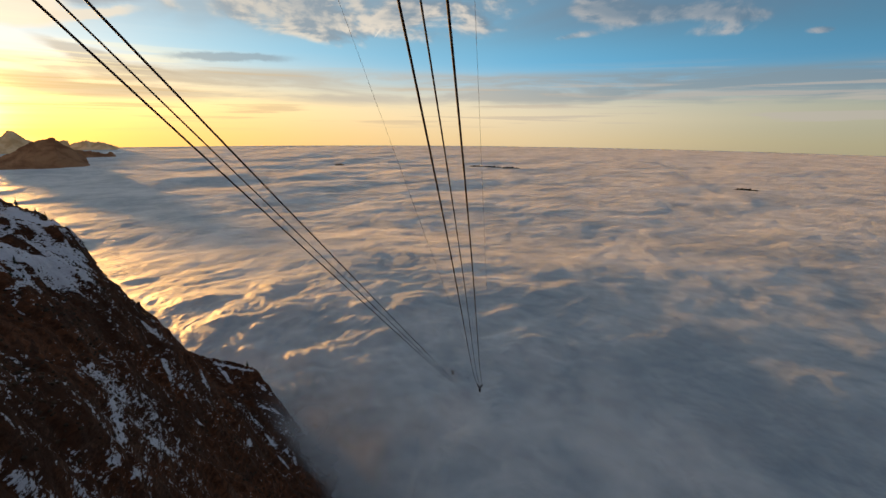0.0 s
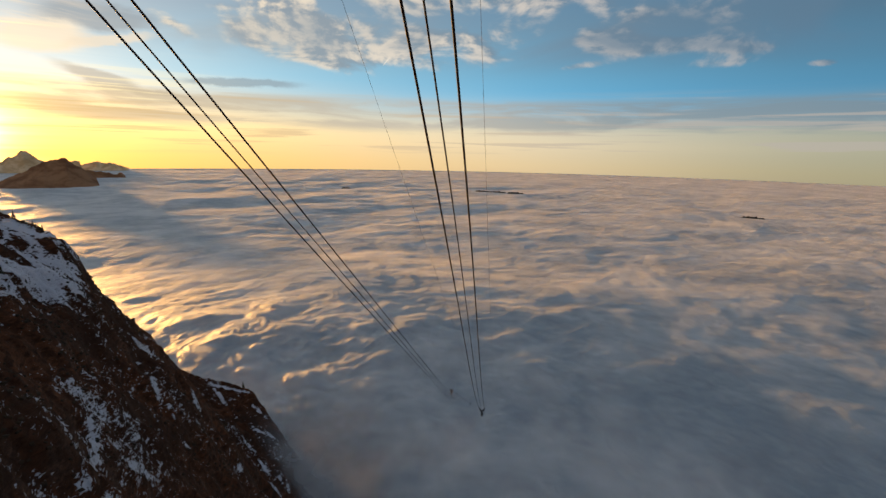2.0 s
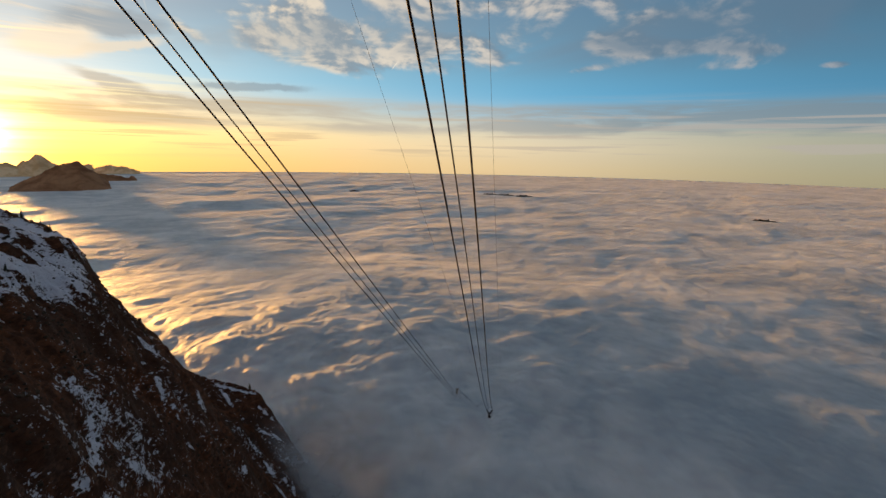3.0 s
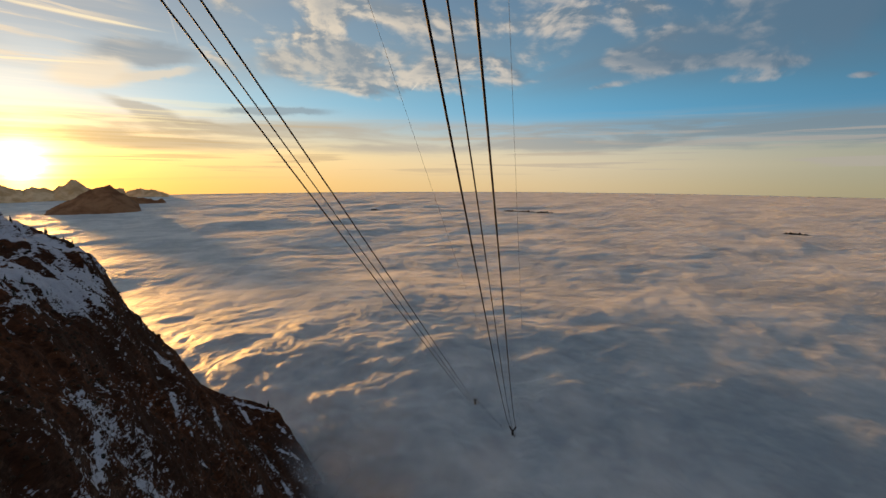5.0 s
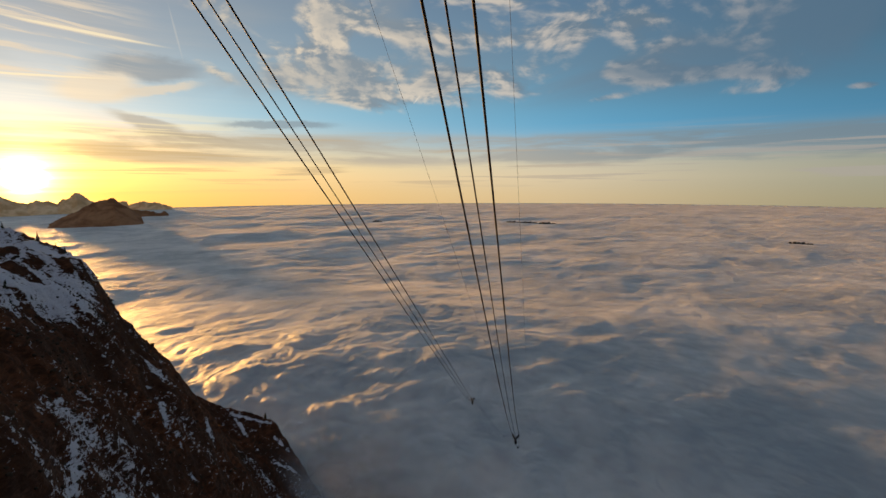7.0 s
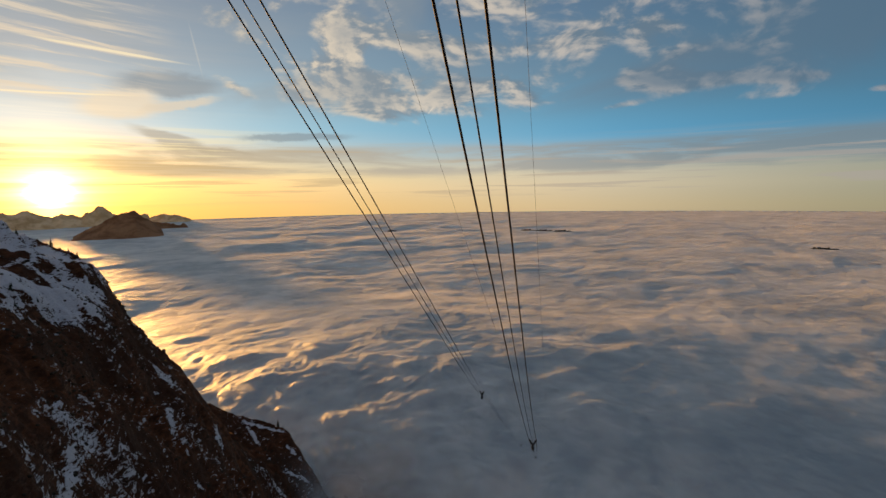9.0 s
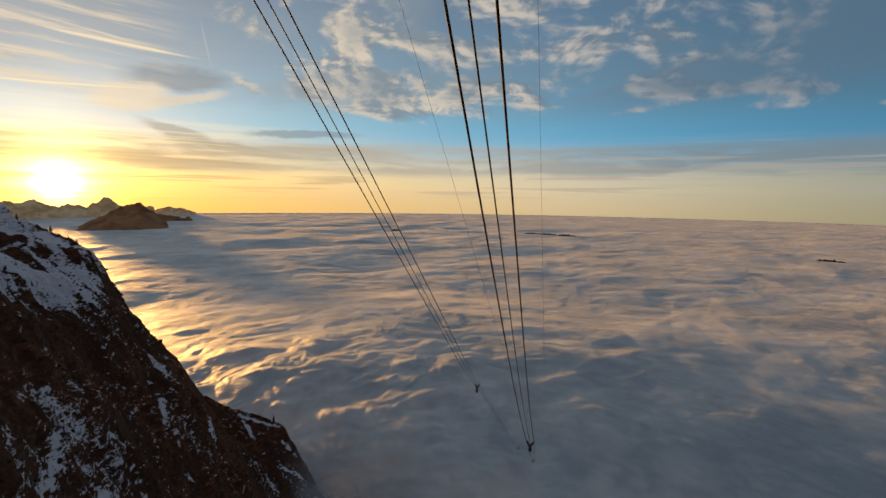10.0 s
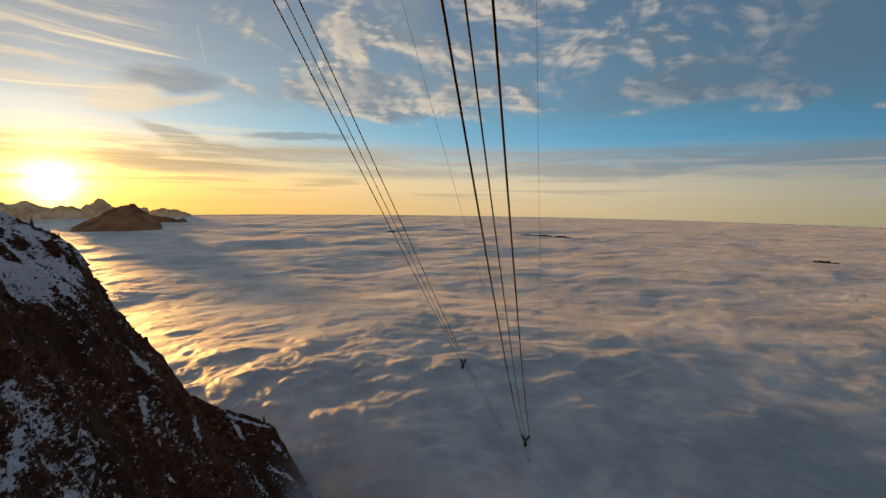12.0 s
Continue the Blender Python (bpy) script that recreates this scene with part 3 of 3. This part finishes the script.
# ---------------------------------------------------------------- far hills and islands in the cloud
def heap(name, label, cx, cy, half_w, half_d, height, turn, seed, profile, mat=HILL, n=(160, 70), category="hill"):
    """A hill with an uneven crest: profile(u) gives the crest's height for u from -1 to 1."""
    u, v = np.meshgrid(np.linspace(-1.15, 1.15, n[0]), np.linspace(-1.2, 1.2, n[1]))
    rough = ridged(u * half_w / (half_d * 0.9) + seed, v * 1.3, 5, seed, 0.55)
    crest = height * profile(u)
    z = crest * (1 - np.abs(v) ** 1.15) + height * 0.08 * rough * np.clip(1 - np.abs(v), 0.1, 1)
    z = np.where((np.abs(v) > 1) | (np.abs(u) > 1.02), -25, z) - height * 0.03
    z = z - 6
    c, s = math.cos(radians(turn)), math.sin(radians(turn))
    X, Y = u * half_w * c - v * half_d * s, u * half_w * s + v * half_d * c
    ob = new(name, grid_mesh(name, X, Y, z, mat))
    ob.location = (cx, cy, 0)
    return tagged(ob, label, category)


def tooth(u, *peaks):
    """Crest made of blunt peaks (place, height, half width)."""
    out = 0
    for at, h, w in peaks:
        out = np.maximum(out, h * np.clip(1 - np.abs((u - at) / w), 0, 1) ** 0.85)
    return out


def bearing(az, dist):
    return dist * math.sin(radians(az)), dist * math.cos(radians(az))


hx, hy = bearing(-39.73, 3050)
heap("hill", "dark wooded hill standing out of the cloud sea", hx, hy, 189, 230, 129, 39.7, 4,
     lambda u: np.interp(u, [-1, -0.49, -0.15, 0.18, 0.40, 0.57, 0.78, 1], [0.05, 0.46, 0.74, 0.91, 1, 0.83, 0.57, 0.25]) + 0.025 * fbm(u * 7, u * 0 + 0.7, 4, 33))
hx, hy = bearing(-44.5, 4500)
heap("mountain_range", "hazy mountain range low on the horizon below the sun", hx, hy, 560, 160, 150, 44.5, 9,
     lambda u: np.maximum(0.42, tooth(u, (0.45, 0.93, 0.35), (-0.75, 0.95, 0.7), (-0.3, 0.78, 0.5), (0.10, 0.60, 0.6), (-1, 0.9, 0.5))) + 0.07 * fbm(u * 9, u * 0 + 0.3, 3, 21), mat=PALE, category="mountains")
hx, hy = bearing(-35.8, 4700)
heap("mountain_range", "thin line of distant mountains on the horizon", hx, hy, 190, 80, 70, 35.8, 14,
     lambda u: np.interp(u, [-1, -0.5, -0.15, 0.2, 0.5, 1], [0.2, 0.62, 1.0, 0.80, 0.82, 0.2]) + 0.06 * fbm(u * 6, u * 0 + 0.4, 3, 6), mat=PALE, category="mountains")
hx, hy = bearing(-35.7, 3700)
heap("hill", "low dark ridge rising from the cloud sea", hx, hy, 123, 60, 50, 35.7, 19,
     lambda u: np.interp(u, [-1, -0.4, 0, 0.3, 0.5, 0.65, 0.78, 0.9, 1], [0.9, 0.85, 0.72, 0.6, 0.36, 0.36, 0.58, 0.5, 0.2]) + 0.03 * fbm(u * 8, u * 0 + 0.1, 3, 29))
for cx, cy, w, h, turn, seed in ((-550, 2600, 30, 11, 12, 3), (175, 2500, 48, 10, -6, 7), (250, 2460, 50, 11, -6, 9), (335, 2410, 52, 12, -6, 8), (1030, 1630, 42, 9.0, -32, 12)):
    top = heap("hilltop", "small dark hilltop just breaking through the clouds", cx, cy, w, w * 0.35, h, turn, seed,
               lambda u: np.clip(1 - u ** 2, 0, 1) ** 0.8 * (0.8 + 0.5 * fbm(u * 4, u * 0 + 0.2, 4, 44)), mat=DARK, n=(90, 24), category="hilltop")
    top.location.z = float(sea_height(np.array([[cx]]), np.array([[cy]]))[0, 0]) + 3.5


# ---------------------------------------------------------------- ropes
def tube(name, points, radius, mat, sides=10):
    me = bpy.data.meshes.new(name)
    bm = bmesh.new()
    pts = [Vector(p) for p in points]
    rings = []
    for k, p in enumerate(pts):
        d = (pts[min(k + 1, len(pts) - 1)] - pts[max(k - 1, 0)]).normalized()
        a = d.cross(Vector((0, 0, 1))).normalized()
        b = a.cross(d)
        rings.append([bm.verts.new(p + radius * (a * math.cos(2 * math.pi * s / sides) + b * math.sin(2 * math.pi * s / sides))) for s in range(sides)])
    for r, q in zip(rings, rings[1:]):
        for s in range(sides):
            f = bm.faces.new((r[s], r[(s + 1) % sides], q[(s + 1) % sides], q[s]))
            f.smooth = True
    bm.faces.new(rings[0][::-1])
    bm.faces.new(rings[-1])
    bm.to_mesh(me)
    bm.free()
    me.materials.append(mat)
    return me


def sag_line(curve, bend_y, end, shift):
    """Points of a hanging rope: the curve as far as bend_y, then on to end, slackening."""
    xs, zs = curve
    pts = [Vector((np.polyval(xs, y), y, np.polyval(zs, y))) + Vector(shift) for y in np.linspace(-20, bend_y, 150)]
    pts.insert(0, pts[0] + (pts[0] - pts[1]) * (100 / (pts[1].y - pts[0].y)))   # up to the anchors in the summit
    last, end = pts[-1], Vector(end) + Vector(shift)
    for k in range(1, 41):
        t = k / 40
        pts.append(last.lerp(end, t) - Vector((0, 0, 1.2 * math.sin(math.pi * t))))
    return pts


def rope(name, label, pts, radius, mat, group):
    return tagged(new(name, tube(name, pts, radius, mat)), label, "rope", group)


OWN, OTHER, SIGNAL = "ropes of the own lane", "ropes of the neighbouring lane", "thin wires beside the ropes"
TRACK, HAULS, WIRE = "dark steel track rope, taut, running down into the cloud", "thinner stranded haul rope between the track ropes", "hair-thin steel signal wire beside the ropes"
RIGHT = (((-5.80087e-08, 1.37865e-05, -0.00111771, 0.142234, -1.84487), (-3.74709e-09, 7.47812e-06, -0.000422696, -0.71899, 213.609)), 89.59, (27.3, 298, 30))
LEFT = (((4.22897e-08, -1.90802e-05, 4.76739e-05, 0.116947, -2.26666), (4.01998e-07, -2.3933e-06, 0.000442351, -0.675146, 205.505)), 55.14, (20.5, 306, 32))
for side in (-1, 1):
    rope("track_rope", TRACK, sag_line(*RIGHT, (side * 0.517, 0, 0)), 0.0345, ROPE, OWN)
    rope("track_rope", TRACK, sag_line(*LEFT, (side * 0.137, 0, 0)), 0.0080, ROPE, OTHER)
rope("haul_rope", HAULS, sag_line(*RIGHT, (0, 0, -0.274)), 0.0248, HAUL, OWN)
rope("haul_rope", HAULS, sag_line(*LEFT, (0, 0, -0.016)), 0.0062, HAUL, OTHER)
rope("signal_wire", WIRE, sag_line(((0.1568, -6.79), (-0.7657, 222.12)), 80, (12, 200, 100), (0, 0, 0)), 0.006, HAUL, SIGNAL)
rope("signal_wire", WIRE, sag_line(((0.1215, -0.80), (-0.6746, 215.4)), 80, (14, 200, 96), (0, 0, 0)), 0.005, HAUL, SIGNAL)


def part(name, bm, mat, parent, label=""):
    me = bpy.data.meshes.new(name)
    bm.to_mesh(me)
    bm.free()
    me.materials.append(mat)
    ob = new(name, me)
    ob.parent = parent
    return tagged(ob, label)


def bar(a, b, w, d, bevel=0.15):
    """A bevelled bar from a to b."""
    a, b = Vector(a), Vector(b)
    bm = bmesh.new()
    bmesh.ops.create_cube(bm, size=1)
    bmesh.ops.bevel(bm, geom=bm.edges[:], offset=bevel * min(w, d) / max(w, d) * 0.5, segments=1, affect="EDGES")
    m = Matrix.Translation((a + b) / 2) @ (b - a).to_track_quat("Z", "Y").to_matrix().to_4x4() @ Matrix.Diagonal((w, d, (b - a).length, 1))
    bm.transform(m)
    return bm


def wheel(at, radius, width, axis):
    bm = bmesh.new()
    bmesh.ops.create_cone(bm, cap_ends=True, segments=18, radius1=radius, radius2=radius, depth=width)
    bmesh.ops.bevel(bm, geom=bm.edges[:], offset=width * 0.2, segments=2, affect="EDGES")
    bm.transform(Matrix.Translation(at) @ Vector(axis).to_track_quat("Z", "Y").to_matrix().to_4x4())
    return bm


def rope_carrier(at, gauge, drop, pitch, label):
    """A Y-shaped slack carrier: saddles clamped on two track ropes, arms meeting in a frame with rollers for the haul rope."""
    thing = new("rope_carrier")
    g, h = gauge / 2, drop
    for s in (-1, 1):
        arm = part("arm", bar((s * g, 0, 0), (s * g * 0.16, 0, -h * 0.45), h * 0.13, h * 0.20), CARRIER, thing)
        saddle = part("saddle", bar((s * g, -h * 0.34, 0.0), (s * g, h * 0.34, 0.0), h * 0.14, h * 0.16), CARRIER, thing, "dark clamp gripping the track rope")
    part("frame", bar((0, 0, -h * 0.36), (0, 0, -h * 1.02), h * 0.26, h * 0.34), CARRIER, thing)
    for s in (-1, 1):
        part("roller", wheel((0, s * h * 0.16, -h * 0.80), h * 0.17, h * 0.34, (1, 0, 0)), ROLLER, thing, "black rubber-lined roller")
    part("counterweight", bar((0, -h * 0.13, -h * 1.02), (0, h * 0.13, -h * 1.02), h * 0.20, h * 0.18), CARRIER, thing)
    thing.matrix_world = pose(*at, pitch, 0, -4)
    return tagged(thing, label, "rope carrier", "rope carriers")


def on_rope(lane, y):
    (xs, zs), bend_y, end = lane
    if y <= bend_y:
        return np.polyval(xs, y), y, np.polyval(zs, y)
    last, t = Vector(on_rope(lane, bend_y)), (y - bend_y) / (end[1] - bend_y)
    return tuple(last.lerp(Vector(end), t) - Vector((0, 0, 1.2 * math.sin(math.pi * t))))


rope_carrier(on_rope(RIGHT, 89.59), 1.033, 1.3, -33, "dark Y-shaped rope carrier hanging between two track ropes")
rope_carrier(on_rope(LEFT, 55.14), 0.274, 0.50, -31, "dark Y-shaped rope carrier hanging between two track ropes")
rope_carrier(on_rope(RIGHT, 201), 0.9, 0.9, -30, "small distant rope carrier on the ropes above the cloud")
rope_carrier(on_rope(LEFT, 203.6), 0.5, 0.8, -30, "small distant rope carrier on the ropes above the cloud")


# ---------------------------------------------------------------- spruces on the slope
def spruce_tree(height, seed, tiers=11):
    rng = random.Random(seed)
    tree = new("spruce_tree")
    bm = bmesh.new()
    bmesh.ops.create_cone(bm, cap_ends=True, segments=7, radius1=height * 0.022, radius2=height * 0.004, depth=height)
    bmesh.ops.translate(bm, vec=(0, 0, height / 2 - 0.1), verts=bm.verts)
    part("trunk", bm, BARK, tree)
    bm = bmesh.new()
    for k in range(tiers):
        t = k / (tiers - 1)
        z = height * (0.10 + 0.84 * t)
        reach = height * (0.21 * (1 - t) ** 0.85 + 0.018)
        boughs = 9 if t < 0.6 else 6
        for j in range(boughs):
            a = 2 * math.pi * (j + rng.random() * 0.7) / boughs
            r = reach * rng.uniform(0.65, 1.12)
            if rng.random() < 0.08:
                continue
            w, droop = r * 0.30, r * rng.uniform(0.35, 0.6)
            out = Vector((math.cos(a), math.sin(a), 0))
            side = Vector((-out.y, out.x, 0))
            z0 = z + rng.uniform(-0.02, 0.02) * height
            root, tip = Vector((0, 0, z0 + 0.02 * height)), out * r + Vector((0, 0, z0 - droop))
            mid = out * (r * 0.55) + Vector((0, 0, z0 - droop * 0.35))
            v = [bm.verts.new(p) for p in (root, mid + side * w, tip, mid - side * w, mid + Vector((0, 0, 0.06 * height * (1 - t) + 0.03)), mid - Vector((0, 0, 0.05 * height * (1 - t) + 0.02)))]
            for f in ((0, 1, 4), (1, 2, 4), (2, 3, 4), (3, 0, 4), (1, 0, 5), (2, 1, 5), (3, 2, 5), (0, 3, 5)):
                bm.faces.new([v[i] for i in f])
    part("crown", bm, NEEDLES, tree)
    return tagged(tree, "dark green spruce growing on the steep slope", "tree", "spruces on the slope")


def ground_at(x, y):
    return float(rough_height(np.array([[x]]), np.array([[y]]))[0, 0])


KINDS = [spruce_tree(h, k) for k, h in enumerate((4.2, 3.4, 2.6, 4.8))]
rng = random.Random(5)
spots = [(-113.3, 255.3, 3, 0.9)]
for x in (-135.5, -134.2, -130.8, -124.5, -119.6, -110.9):
    spots.append((x, 243.4 + 0.481 * (x + 138), rng.randrange(4), rng.uniform(0.28, 0.45)))
for cx, cy, sx, sy, count in ((-165, 195, 4.5, 1.2, 14), (-156, 197, 4, 1.0, 12), (-147, 199, 4, 1.0, 8), (-112, 121, 4, 4, 12), (-117, 117, 4, 3, 8), (-188, 190, 7, 3, 6)):
    for k in range(count):
        spots.append((cx + rng.gauss(0, sx) * 0.7, cy + rng.gauss(0, sy) * 0.7, rng.randrange(4), rng.uniform(0.35, 0.65)))
for k, (x, y, kind, size) in enumerate(spots):
    source = KINDS[kind]
    m = pose(x, y, ground_at(x, y) - 0.15, rng.uniform(-4, 4), rng.uniform(-4, 4), rng.uniform(0, 360))
    tree = copy_thing(source, m)
    tree.scale = (size, size, size)
for k, source in enumerate(KINDS):
    x, y = (-163.5 - 3.1 * k, 195.4 - 0.6 * k)
    source.matrix_basis = pose(x, y, ground_at(x, y) - 0.15, 0, 0, 40 * k)


# ---------------------------------------------------------------- dwarf scrub among the snow
def build_scrub():
    """Low dark clumps of dwarf pine and heather, too many to count."""
    rng = np.random.RandomState(12)
    x, y = rng.uniform(-150, -44, 14000), rng.uniform(40, 240, 14000)
    z = rough_height(x, y)
    patchy = fbm(x / 16, y / 16, 3, 101) + 0.35 * rng.randn(len(x))
    keep = (patchy > 0.35) & (z > 45) & (slope_height(x, y) - slope_height(x - 1, y - 1) > -4.5)
    x, y, z = x[keep][:4200], y[keep][:4200], z[keep][:4200]
    cx = rng.uniform(-170, -138, 500)
    cy = 196 + 0.22 * (cx + 160) + rng.normal(0, 2.2, 500)
    x, y, z = np.append(x, cx), np.append(y, cy), np.append(z, rough_height(cx, cy))
    t = (1 + 5 ** 0.5) / 2
    ico = np.array([(-1, t, 0), (1, t, 0), (-1, -t, 0), (1, -t, 0), (0, -1, t), (0, 1, t), (0, -1, -t), (0, 1, -t), (t, 0, -1), (t, 0, 1), (-t, 0, -1), (-t, 0, 1)]) / 1.9
    faces = np.array([(0, 11, 5), (0, 5, 1), (0, 1, 7), (0, 7, 10), (0, 10, 11), (1, 5, 9), (5, 11, 4), (11, 10, 2), (10, 7, 6), (7, 1, 8),
                      (3, 9, 4), (3, 4, 2), (3, 2, 6), (3, 6, 8), (3, 8, 9), (4, 9, 5), (2, 4, 11), (6, 2, 10), (8, 6, 7), (9, 8, 1)])
    size = rng.uniform(0.16, 0.5, len(x)) * np.where(x < -137, 1.7, 1.0)
    verts = ico[None] * rng.uniform(0.55, 1.35, (len(x), 12, 1)) * (size[:, None, None] * np.array([1.1, 1.1, 0.75])) + np.stack([x, y, z + 0.1], -1)[:, None]
    tris = faces[None] + 12 * np.arange(len(x))[:, None, None]
    me = bpy.data.meshes.new("dwarf_scrub")
    me.from_pydata(verts.reshape(-1, 3).tolist(), [], tris.reshape(-1, 3).tolist())
    me.materials.append(SCRUB)
    tagged(new("dwarf_scrub", me), "low dark dwarf pine and heather clumps on the slope", "scrub", kind="stuff")


build_scrub()
